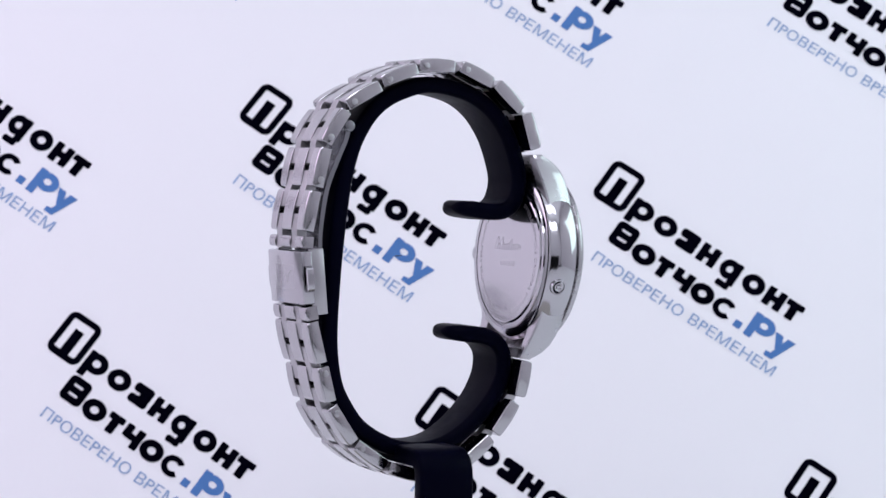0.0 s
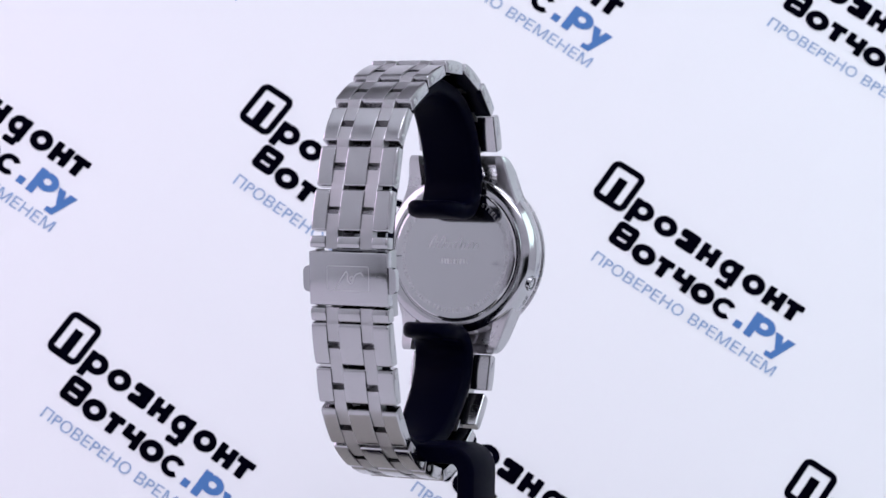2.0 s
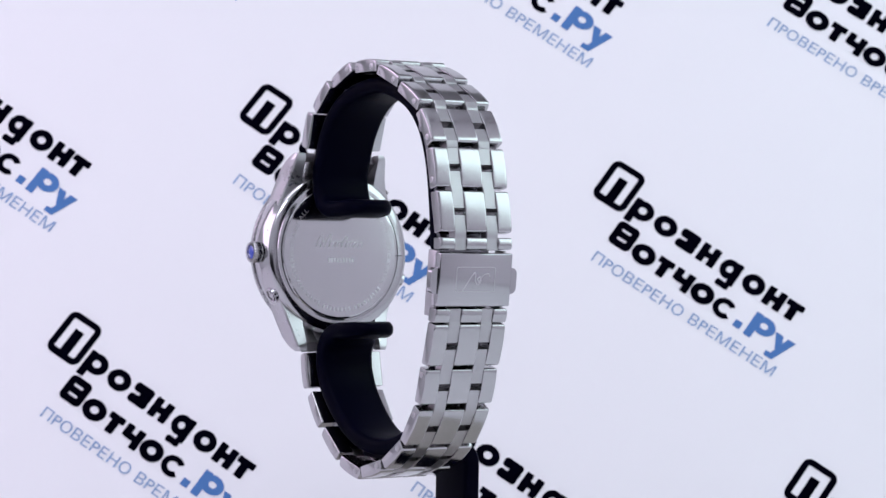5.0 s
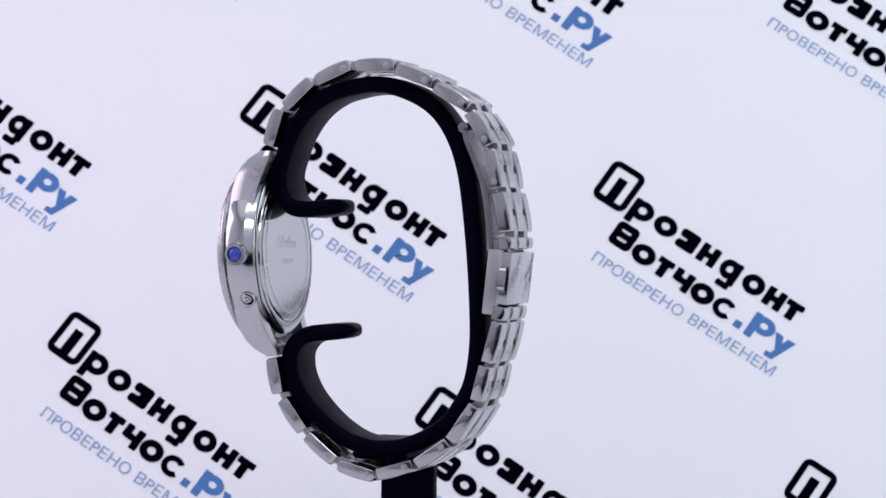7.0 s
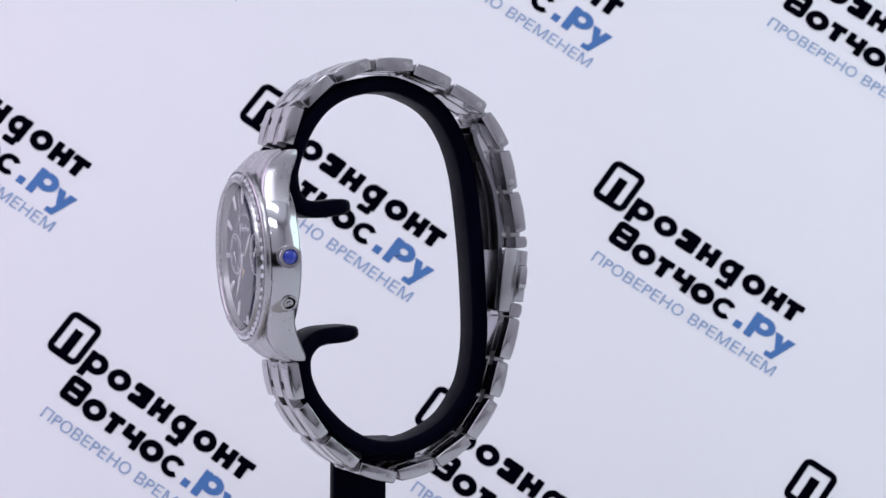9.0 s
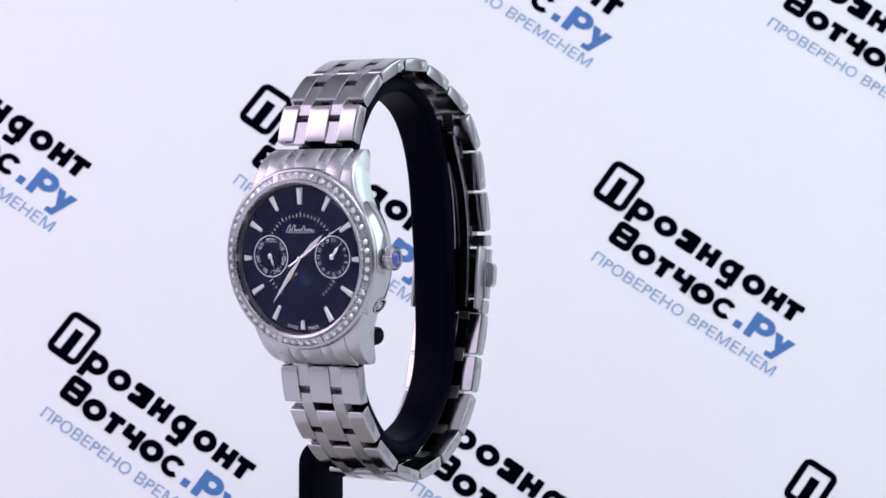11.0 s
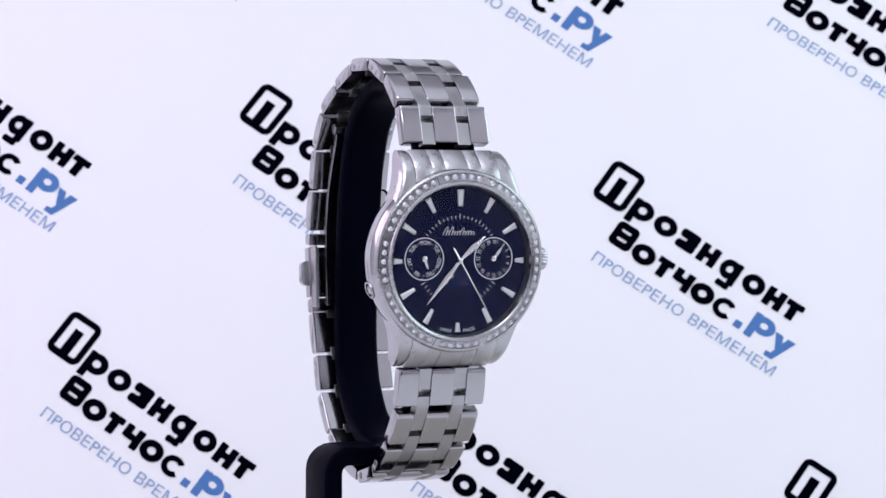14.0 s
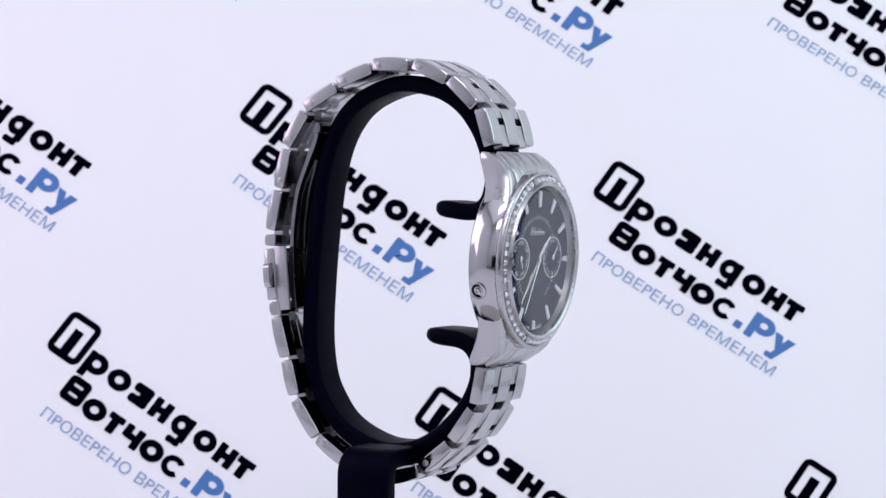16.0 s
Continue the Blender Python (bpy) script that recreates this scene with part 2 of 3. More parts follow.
def title_shapes(blue):
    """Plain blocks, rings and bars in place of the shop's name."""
    bm = bmesh.new()
    level = itertools.count()

    def ring(u, v, w, h, hole):
        annulus(h / 2 * hole, h / 2, 0.2 + 0.02 * next(level), 0, 360, 28, 0, 0, w / h, bm=bm)
        shift_last(28 * 4, u + w / 2, v + h / 2)

    def shift_last(n, u, v):
        bm.verts.ensure_lookup_table()
        bmesh.ops.translate(bm, verts=bm.verts[-n:], vec=(u, v, 0))

    def bar(u, v, w, h, r=3.0):
        flat(rounded(u, u + w, v, v + h, r, 3), 0.2 + 0.02 * next(level), bm=bm)

    if not blue:
        def base(u):
            return 111 - 0.017 * u

        for kind, u0, u1 in (("p", 3, 46), ("o", 52, 96), ("z", 101, 143), ("u", 148, 184), ("g", 193, 231), ("o", 240, 282), ("u", 287, 323), ("t", 326, 360)):
            w, v = u1 - u0, base(u0)
            if kind in "po":
                ring(u0, v - 1, w, 38, 0.36)
            if kind == "z":
                bar(u0 + 2, v - 1, w - 4, 16, 6)
                bar(u0 + 2, v + 20, w - 4, 17, 6)
                bar(u0 + 18, v + 10, w - 20, 16, 6)
            if kind == "p":
                bar(u0, v - 14, 14, 50, 2)
            if kind == "g":
                ring(u0, v - 2, w - 2, 38, 0.34)
                bar(u1 - 14, v - 10, 14, 46, 2)
                bar(u0 + 8, v - 20, w - 12, 12, 4)
            if kind == "u":
                bar(u0, v - 1, 14, 37, 2)
                bar(u1 - 14, v - 1, 14, 37, 2)
                bar(u0 + 10, v + 11, w - 20, 12, 2)
            if kind == "t":
                bar(u0, v + 23, w, 12, 2)
                bar(u0 + w / 2 - 8, v - 1, 15, 35, 2)
        rounded_frame(2, 46, 46, 94, 10, 13, 0.3, bm=bm)
        bar(10, 64, 28, 12, 2)
        ring(49, 42, 45, 38, 0.36)
        bar(98, 66, 31, 12, 2)
        bar(106, 42, 15, 35, 2)
        bar(135, 54, 14, 24, 2)
        bar(158, 41, 14, 37, 2)
        bar(140, 53, 26, 12, 2)
        ring(174, 40, 44, 38, 0.36)
        annulus(9, 19, 0.3, 40, 320, 28, 0, 0, 1.1, bm=bm)
        shift_last(29 * 4, 242, 58)
    else:
        bar(270, 40, 14, 14, 1)
        bar(293, 38, 15, 49, 2)
        ring(296, 53, 43, 34, 0.34)
        flat([(340, 74), (355, 74), (366, 48), (354, 46)], 0.3, bm=bm)
        flat([(365, 74), (380, 74), (360, 26), (343, 26), (343, 35), (352, 36)], 0.28, bm=bm)
    return bm


def print_mesh(name, bm, mat):
    ob = part(name, bm, mat, None, smooth=False, m=Matrix.Scale(UNIT, 4))
    me = ob.data
    bpy.data.objects.remove(ob)
    return me


icon_bm = rounded_frame(-70, -2.5, 102, 187, 15, 11.5, 0.3)
flat([(-45, 106), (-27, 106), (-27, 160), (-45, 160)], 0.28, bm=icon_bm)
flat([(-66, 107), (-30, 107), (-30, 115), (-66, 115)], 0.26, bm=icon_bm)
slogan_bm = bmesh.new()
for body, u0, u1 in (("ПPОВЕPЕНО", 0, 187), ("ВPЕМЕНЕМ", 202, 376)):
    word = lettering(body, 28, 0.3, "LEFT")
    left = min(v.co.x for v in word.verts)
    word.transform(Matrix.Translation((u0, -1, 0)) @ Matrix.Diagonal(((u1 - u0) / wide(word), 20.5 / 20.0, 1, 1)) @ Matrix.Translation((-left, 0, 0)))
    join = bpy.data.meshes.new("join")
    word.to_mesh(join)
    word.free()
    slogan_bm.from_mesh(join)
    bpy.data.meshes.remove(join)
PRINTS = [("logo_mark", print_mesh("logo_mark", icon_bm, INK)), ("name_mark", print_mesh("name_mark", title_shapes(False), INK)),
          ("blue_mark", print_mesh("blue_mark", title_shapes(True), BLUE_INK)), ("slogan", print_mesh("slogan", slogan_bm, SLOGAN_INK))]
REPEATS = [(-1020.2, -257.4, 35.02, 1.044), (-58.1, -579.7, 35.5, 1.047), (-376.0, -126.1, 35.75, 1.028), (-696.2, 306.0, 34.7, 1.004), (593.0, -436.1, 35.0, 0.994),
           (261.5, 20.0, 34.96, 1.0), (-55.3, 438.9, 34.9, 0.986), (575.5, 569.3, 35.1, 0.991), (901.0, 152.0, 35.0, 1.0), (-1340.0, 180.0, 35.0, 1.0),
           (-700.0, -710.0, 35.0, 1.04), (1235.0, -300.0, 35.0, 1.0), (-1665.0, -390.0, 35.0, 1.0), (270.0, -1010.0, 35.0, 1.04), (920.0, -880.0, 35.0, 1.0), (1230.0, 710.0, 35.0, 1.0)]
for u, v, turn, size in REPEATS:
    spot = Matrix.Translation((u * UNIT * MM, -v * UNIT * MM, 0.0001)) @ Matrix.Rotation(radians(-turn), 4, "Z") @ Matrix.Diagonal((size, size, 1, 1))
    for name, me in PRINTS:
        ob = new(name, me)
        ob.parent = banner
        ob.matrix_local = spot

# ---- turntable, below the picture
turntable = tagged(new("turntable"), "round cream turntable standing on the table", "turntable")
part("platter", lathe([(0, 9), (54, 9), (55, 8), (55, 2), (53.5, 0), (0, 0)], steps=64), PLATTER, turntable, m=Matrix.Rotation(math.pi / 2, 4, "X"))
TOP = 0.009

# ---- display stand
CX = -1.1                        # middle of the watch across, from the turning axis
stand = tagged(new("watch_stand"), "glossy black plastic C-shaped watch display stand", "watch stand")
stand.location = (0, 0, HUB)


ring_line = smooth_line([Vector(p) for p in (
    (-9.4, 9.0), (-12.9, 8.6), (-16.5, 8.2), (-19.1, 8.6), (-20.9, 10.4), (-21.7, 14.1), (-20.8, 18.1), (-19.0, 22.5), (-16.0, 26.5), (-12.0, 29.2), (-7.5, 30.5),
    (-4.1, 30.9), (-0.6, 30.5), (4.4, 28.5), (8.0, 25.6), (10.8, 21.2), (12.5, 16.3), (13.5, 11.0), (14.5, 2.6), (15.1, -4.7), (15.5, -13.1), (15.2, -18.5),
    (14.3, -22.9), (12.7, -26.2), (10.1, -29.8), (6.6, -32.4), (2.1, -34.3), (-2.5, -34.8), (-7.1, -33.9), (-11.1, -31.7), (-14.4, -28.8), (-17.0, -25.7),
    (-18.6, -22.5), (-19.1, -20.0), (-18.9, -17.6), (-17.5, -15.5), (-15.3, -14.4), (-11.7, -14.0), (-7.6, -13.6))], 5)
count = len(ring_line)
ring_w, ring_t, ring_x = [], [], []
for i in range(count):
    edge = min(i, count - 1 - i) / 5
    slim = max(0.0, min(1.0, (ring_line[i].x + 18) / 28))      # the back of the ring is narrower
    ring_x.append(-0.6 - 1.3 * slim)
    ring_w.append((11.5 - 3.3 * slim) * min(1.0, math.sqrt(max(0.0, 1 - max(0.0, 1.25 - edge) ** 2 / 1.72))))
    ring_t.append(3.0 * min(1.0, math.sqrt(max(0.03, 1 - max(0.0, 0.9 - edge) ** 2 / 0.83))))
part("ring", sweep(ring_line, ring_w, ring_t, ring_x, 1.2, 4), BLACK, stand)
foot_line = [Vector((2.0, -35.2)), Vector((-6.0, -35.2))]
foot_line += [Vector((-12.4 - 3.0 * math.sin(radians(a)), -38.2 + 3.0 * math.cos(radians(a)))) for a in range(0, 91, 15)]
foot_line += [Vector((-15.4, -50.0)), Vector((-15.4, (TOP - HUB) * 1000))]
foot_bm = sweep(foot_line, [10.3] * len(foot_line), [3.3] * len(foot_line), 0.0, 0.7, 3)
foot_bm.transform(Matrix(((0, 1, 0, 0), (-1, 0, 0, -2.3), (0, 0, 1, 0), (0, 0, 0, 1))))
part("post", foot_bm, BLACK, stand)

base_bm = flat(rounded(-21, 21, -1, 13, 4, 6), 3.0)
bmesh.ops.bevel(base_bm, geom=[e for e in base_bm.edges if all(v.co.z > 1 for v in e.verts)], offset=0.8, segments=2, profile=0.5, affect="EDGES")
part("base", base_bm, BLACK, stand, m=Matrix.Translation((0, 0, (TOP - HUB) * 1000)))

# ---- the wristwatch
watch = tagged(new("wristwatch"), "steel wristwatch with navy dial and stone-set bezel on the stand", "wristwatch")
watch.location = (0, 0, HUB)
FACE = Matrix.Translation((CX, 0, 0)) @ Matrix.Rotation(math.pi / 2, 4, "X")           # dial plane: x right, y up, z to the viewer
REAR = Matrix.Translation((CX, 0, 0)) @ Matrix.Rotation(math.pi, 4, "Z") @ Matrix.Rotation(math.pi / 2, 4, "X")


def on_face(depth):
    return Matrix.Translation((0, depth, 0)) @ FACE


def on_rear(depth):
    return Matrix.Translation((0, depth, 0)) @ REAR


# case and lugs
SHIFT[0] = HEAD
part("case", lathe([(12.9, -22.75), (13.5, -22.75), (13.6, -23.0), (14.2, -23.1), (14.9, -23.3), (15.15, -23.6), (15.2, -24.0), (15.45, -24.3), (15.65, -25.4), (15.7, -26.8),
                    (15.6, -28.0), (15.35, -28.6), (15.1, -28.7), (13.3, -28.7), (12.9, -28.2)], CX, 0, 128), POLISHED, watch)
back = part("case_back", lathe([(0, -22.6), (12.2, -22.6), (12.45, -22.67), (12.6, -22.85), (13.2, -22.9), (13.3, -23.1)], CX, 0, 96), BACK_STEEL, watch, "polished engraved case back", sharp=10)
bezel = part("bezel", lathe([(15.1, -28.7), (15.6, -28.85), (15.68, -29.25), (15.5, -29.7), (15.2, -29.9), (15.0, -29.9), (14.9, -29.8), (13.8, -30.1), (13.72, -30.75), (13.6, -30.9), (13.45, -30.9),
                             (13.0, -30.55), (12.95, -30.2), (12.92, -29.3)], CX, 0, 128), BEZEL_STEEL, watch, "polished bezel set with clear stones")
part("rehaut", lathe([(13.0, -30.45), (12.9, -29.6), (12.72, -29.02)], CX, 0, 96), SATIN, watch)

LUG_Z = (4.0, 7.0, 9.5, 12.0, 14.0, 15.8, 17.2, 18.0, 18.5)
LUG_F = (-28.9, -28.9, -28.9, -28.7, -28.2, -27.3, -25.9, -24.7, -23.6)
LUG_B = (-24.0, -24.0, -24.0, -23.7, -23.1, -22.4, -21.8, -21.6, -21.7)
LUG_X = (14.7, 13.4, 12.1, 11.1, 10.5, 10.15, 9.9, 9.7, 9.45)


def lug(sx, sz):
    bm = bmesh.new()
    rings = []
    for z, yf, yb, xo in zip(LUG_Z, LUG_F, LUG_B, LUG_X):
        xo += 0.3 if sx > 0 else 0.0
        xi = 8.0
        pts = ((xi, yf + 0.1), (xo - 0.8, yf), (xo - 0.3, yf + 0.12), (xo - 0.06, yf + 0.4), (xo, (yf + yb) / 2), (xo - 0.05, yb - 0.3), (xo - 0.35, yb), (xi, yb))
        rings.append([bm.verts.new((CX + sx * x, y, sz * (z - (0.25 if z > 18.5 and i in (0, 7) else 0)))) for i, (x, y) in enumerate(pts)])
    m = len(rings[0])
    for a, c in zip(rings, rings[1:]):
        for k in range(m):
            bm.faces.new((a[k], a[(k + 1) % m], c[(k + 1) % m], c[k]))
    bm.faces.new(rings[0])
    bm.faces.new(rings[-1])
    return bm


for sx in (-1, 1):
    for sz in (-1, 1):
        part("lug", lug(sx, sz), LUG_STEEL, watch)
for sz in (-1, 1):
    # solid end piece between the lugs, with raised polished bands
    bm = bmesh.new()
    cols = ((-7.95, -4.6, 0.0), (-4.6, -2.2, -0.06), (-2.2, 2.2, 0.0), (2.2, 4.6, -0.06), (4.6, 7.95, 0.0))
    for x0, x1, drop in cols:
        line = [Vector((y - drop, sz * z)) for y, z in ((-27.5, 12.6), (-26.95, 14.3), (-26.0, 15.8), (-24.8, 17.0), (-23.6, 17.8))]
        piece = sweep(line, [x1 - x0 - 0.04] * 5, [2.2] * 5, CX + (x0 + x1) / 2, 0.09, 2)
        tmp = bpy.data.meshes.new("tmp")
        piece.to_mesh(tmp)
        piece.free()
        bm.from_mesh(tmp)
        bpy.data.meshes.remove(tmp)
    part("end_link", bm, LUG_STEEL, watch)

# channel floor under the stones; its darker steel holds the shade between them
for g in range(8):
    half = 15.0 if g % 2 == 0 else 25.0
    bm = annulus(13.84, 14.88, 0.01, g * 45 - half, g * 45 + half, 24)
    for v in bm.verts:
        v.co.z += (14.88 - math.hypot(v.co.x, v.co.y)) * 0.23
    part("setting_channel", bm, SHADED_SETTING, bezel, m=on_face(-29.83))
# stones of the bezel, in eight groups
SHIFT[0] = Matrix.Identity(4)
stone_bm = bmesh.new()
bmesh.ops.create_cone(stone_bm, cap_ends=True, segments=8, radius1=0.56, radius2=0.30, depth=0.34)
stone_me = part("stone", stone_bm, STONE, None, smooth=False).data
bpy.data.objects.remove(bpy.data.objects["stone"])
collar_me = part("collar", annulus(0.50, 0.62, 0.16, 0, 360, 20), DARK_STEEL, None, smooth=False).data
bpy.data.objects.remove(bpy.data.objects["collar"])
bead_bm = bmesh.new()
bmesh.ops.create_icosphere(bead_bm, subdivisions=1, radius=0.16)
bead_me = part("bead", bead_bm, POLISHED, None).data
bpy.data.objects.remove(bpy.data.objects["bead"])
SHIFT[0] = HEAD
for g in range(8):
    mid, half, n = g * 45, (12.4 if g % 2 == 0 else 22.4), (5 if g % 2 == 0 else 8)
    for k in range(n):
        a = radians(mid - half + 2 * half * k / (n - 1))
        ob = new("stone", stone_me)
        ob.parent = bezel
        ob.matrix_local = HEAD_M @ Matrix.Translation((0, -0.03014, 0)) @ Matrix.Translation((CX * MM, 0, 0)) @ Matrix.Rotation(math.pi / 2, 4, "X") @ Matrix.Translation((14.33 * MM * math.sin(a), 14.33 * MM * math.cos(a), 0)) @ Matrix.Rotation(k * 0.7 + g, 4, "Z")
        collar = new("collar", collar_me)
        collar.parent = bezel
        collar.matrix_local = ob.matrix_local @ Matrix.Translation((0, 0, -0.08 * MM))
        for r in (13.88, 14.86) if k < n - 1 else ():
            a2 = a + radians(half / (n - 1))
            bead = new("bead", bead_me)
            bead.parent = bezel
            bead.matrix_local = HEAD_M @ Matrix.Translation(((CX + r * math.sin(a2)) * MM, -0.02998, r * math.cos(a2) * MM))

for g in range(8):
    for off in (15.4, 17.0) if g % 2 == 0 else ():
        for sg in (-1, 1):
            bm = flat([(-0.26, 13.8), (0.26, 13.8), (0.28, 14.98), (-0.28, 14.98)], 0.16)
            for v in bm.verts:
                v.co.z += (14.98 - v.co.y) * 0.23
            part("bridge", bm, BEZEL_STEEL, bezel, smooth=False, m=on_face(-29.82) @ Matrix.Rotation(-radians(g * 45 + sg * (off + 0.6)), 4, "Z"))

# dial
DY = -29.0
dial = part("dial", lathe([(0, DY), (12.95, DY), (12.95, DY + 0.5), (0, DY + 0.5)], CX, 0, 96), DIAL, watch, "navy dial with two subdials and a moon window", smooth=False)
for h in range(12):
    r0, r1 = (9.5, 12.2) if h % 3 else ((9.3, 12.2) if h == 0 else ((10.6, 12.2)))
    w0, w1 = (0.62, 1.05) if h else (0.9, 1.25)
    bm = flat([(-w0 / 2, r0), (w0 / 2, r0), (w1 / 2, r1), (-w1 / 2, r1)], 0.32)
    bmesh.ops.bevel(bm, geom=[e for e in bm.edges if all(v.co.z > 0.1 for v in e.verts)], offset=0.16, segments=1, profile=0.5, affect="EDGES")
    part("hour_marker", bm, MARKER, dial, smooth=False, m=on_face(DY - 0.005) @ Matrix.Rotation(-radians(30 * h), 4, "Z"))
for k in list(range(-9, 10)) + [19, 20, 21, 22, 23, 24, -19, -20, -21, -22, -23, -24]:
    long = k % 5 == 0
    part("minute_tick", flat([(-0.05, 7.2), (0.05, 7.2), (0.05, 8.05 if long else 7.75), (-0.05, 8.05 if long else 7.75)], 0.02), PRINT, dial, smooth=False,
         m=on_face(DY - 0.005) @ Matrix.Rotation(-radians(6 * k), 4, "Z"))


def curved_words(name, words, radius, size, cx, cy, parent, mat, frame_m, narrow=1.0, turned=True):
    """Words round a circle, each at its clockwise angle; those of the lower half stand upright."""
    for body, angle in words:
        bm = lettering(body, size, 0.02)
        ys = [v.co.y for v in bm.verts]
        bmesh.ops.translate(bm, verts=bm.verts, vec=(0, -(max(ys) + min(ys)) / 2, 0))
        low = turned and 84 < angle % 360 < 276
        for v in bm.verts:                       # bend along the circle
            a, r = narrow * v.co.x / radius, (radius - v.co.y if low else radius + v.co.y)
            v.co = Vector((r * math.sin(a), (-r if low else r) * math.cos(a), v.co.z))
        part(name, bm, mat, parent, smooth=False, m=frame_m @ Matrix.Translation((cx, cy, 0)) @ Matrix.Rotation(-radians(angle - 180 if low else angle), 4, "Z"))


for cx in (-6.5, 6.5):
    part("subdial_ring", annulus(3.5, 3.66, 0.03, 0, 360, 48), PRINT, dial, smooth=False, m=on_face(DY - 0.005) @ Matrix.Translation((cx, 0.35, 0)))
curved_words("day_name", [(d, 360 / 7 * k + 2) for k, d in enumerate(("MON", "TUE", "WED", "THU", "FRI", "SAT", "SUN"))], 2.82, 1.08, -6.5, 0.35, dial, PRINT, on_face(DY - 0.005), 0.74)
curved_words("day_dot", [("•", 360 / 7 * (k + 0.5) + 2) for k in range(7)], 2.78, 0.7, -6.5, 0.35, dial, PRINT, on_face(DY - 0.005))
curved_words("date_number", [(str(n), 360 / 31 * (n - 1) + 15) for n in range(1, 32, 2)], 2.9, 0.96, 6.5, 0.35, dial, PRINT, on_face(DY - 0.005), 0.8)
curved_words("maker_words", [("SWISS", 190.5), ("MADE", 169.5)], 12.0, 0.85, 0, 0, dial, PRINT, on_face(DY - 0.005))
# the maker's script, as a plain wavy stroke
def wave(x0, x1, y0, heights, w, lift):
    """A thin slanted running stroke from x0 to x1, one upstroke for each height."""
    bm = bmesh.new()
    pts = []
    n = len(heights)
    for k in range(n * 8 + 1):
        t = k / 8
        h = heights[min(n - 1, int(t))]
        y = y0 + h * (0.5 - 0.5 * math.cos(2 * math.pi * t))
        x = x0 + (x1 - x0) * (t / n - 0.022 * math.sin(2 * math.pi * t))
        pts.append(Vector((x + 0.4 * (y - y0), y)))
    for p, q in zip(pts, pts[1:]):
        d = (q - p).normalized() * w / 2
        flat([(p.x - d.y, p.y + d.x), (p.x + d.y, p.y - d.x), (q.x + d.y, q.y - d.x), (q.x - d.y, q.y + d.x)], lift, bm=bm)
    return bm


SCRIPT = (1.5, 0.75, 1.45, 0.7, 0.7, 0.75, 1.3, 0.7, 0.75, 0.75, 0.65)
part("script_mark", wave(-3.1, 2.6, 4.35, SCRIPT, 0.10, 0.02), PRINT, dial, smooth=False, m=on_face(DY - 0.005))
# moon window
bm = annulus(0.02, 2.7, 0.03, 180, 360, 32, 0, -2.2)
part("moon_disc", bm, MOON_BLUE, dial, smooth=False, m=on_face(DY - 0.003) @ Matrix.Rotation(math.pi, 4, "Z") @ Matrix.Translation((0, 6.8, 0)))
part("moon", annulus(0.55, 1.15, 0.03, 60, 210, 20), GOLD, dial, smooth=False, m=on_face(DY - 0.036) @ Matrix.Translation((-1.45, -3.5, 0)))
for x, y in ((0.2, -3.0), (0.9, -3.4), (1.4, -2.9), (0.4, -3.9), (1.6, -4.0), (1.0, -4.2)):
    part("star", flat([(x, y - 0.11), (x + 0.11, y), (x, y + 0.11), (x - 0.11, y)], 0.02), GOLD, dial, smooth=False, m=on_face(DY - 0.036))


def hand(name, length, tail, w, mat, wide_at=0.35):
    bm = bmesh.new()
    top = bm.verts.new((0, length, 0.03)), bm.verts.new((0, length * wide_at, 0.045)), bm.verts.new((0, -tail, 0.04))
    edge = [bm.verts.new(p) for p in ((0.05, length, 0), (w / 2, length * wide_at, 0), (0.18, 0, 0), (0.14, -tail, 0))]
    left = [bm.verts.new((-v.co.x, v.co.y, 0)) for v in edge]
    mid = bm.verts.new((0, 0, 0.045))
    spine = (top[0], top[1], mid, top[2])
    for s in (edge, left):
        for i in range(3):
            bm.faces.new((s[i], s[i + 1], spine[i + 1], spine[i]))
    bm.faces.new(edge + left[::-1])
    SHIFT[0] = Matrix.Identity(4)
    ob = part(name, bm, mat, dial, smooth=False)
    SHIFT[0] = HEAD
    return ob


def hand_pose(angle, depth, cx=0.0, cz=0.0):
    return HEAD_M @ Matrix.Translation(((CX + cx) * MM, depth * MM, cz * MM)) @ Matrix.Rotation(math.pi / 2, 4, "X") @ Matrix.Rotation(-radians(angle), 4, "Z")


hour_hand = hand("hour_hand", 6.3, 1.0, 1.05, SILVER, 0.55)
minute_hand = hand("minute_hand", 9.6, 1.0, 0.95, SILVER, 0.4)
second_hand = hand("second_hand", 10.6, 2.6, 0.20, SILVER, 0.1)
hour_hand.matrix_local = hand_pose(48.5, -29.3)
minute_hand.matrix_local = hand_pose(218.5, -29.55)
second_hand.matrix_local = hand_pose(112, -29.8)
day_hand = hand("day_hand", 1.9, 0.5, 0.5, SILVER, 0.6)
day_hand.matrix_local = hand_pose(158, -29.25, -6.5, 0.35)
date_hand = hand("date_hand", 2.4, 0.5, 0.6, SILVER, 0.6)
date_hand.matrix_local = hand_pose(38, -29.25, 6.5, 0.35)
for cx, cz, y0, r in ((0, 0, -29.95, 0.42), (-6.5, 0.35, -29.4, 0.48), (6.5, 0.35, -29.4, 0.48)):
    part("hand_cap", lathe([(0, y0), (r * 0.6, y0), (r, y0 + 0.1), (r, DY), (0, DY)], CX + cx, cz, 24), SILVER, dial)

crystal = part("crystal", lathe([(0, -31.1), (12.45, -31.1), (12.8, -30.98), (12.93, -30.8), (12.93, -30.5)], CX, 0, 96), GLASS, watch, "clear sapphire crystal", sharp=10)
crystal.visible_shadow = False

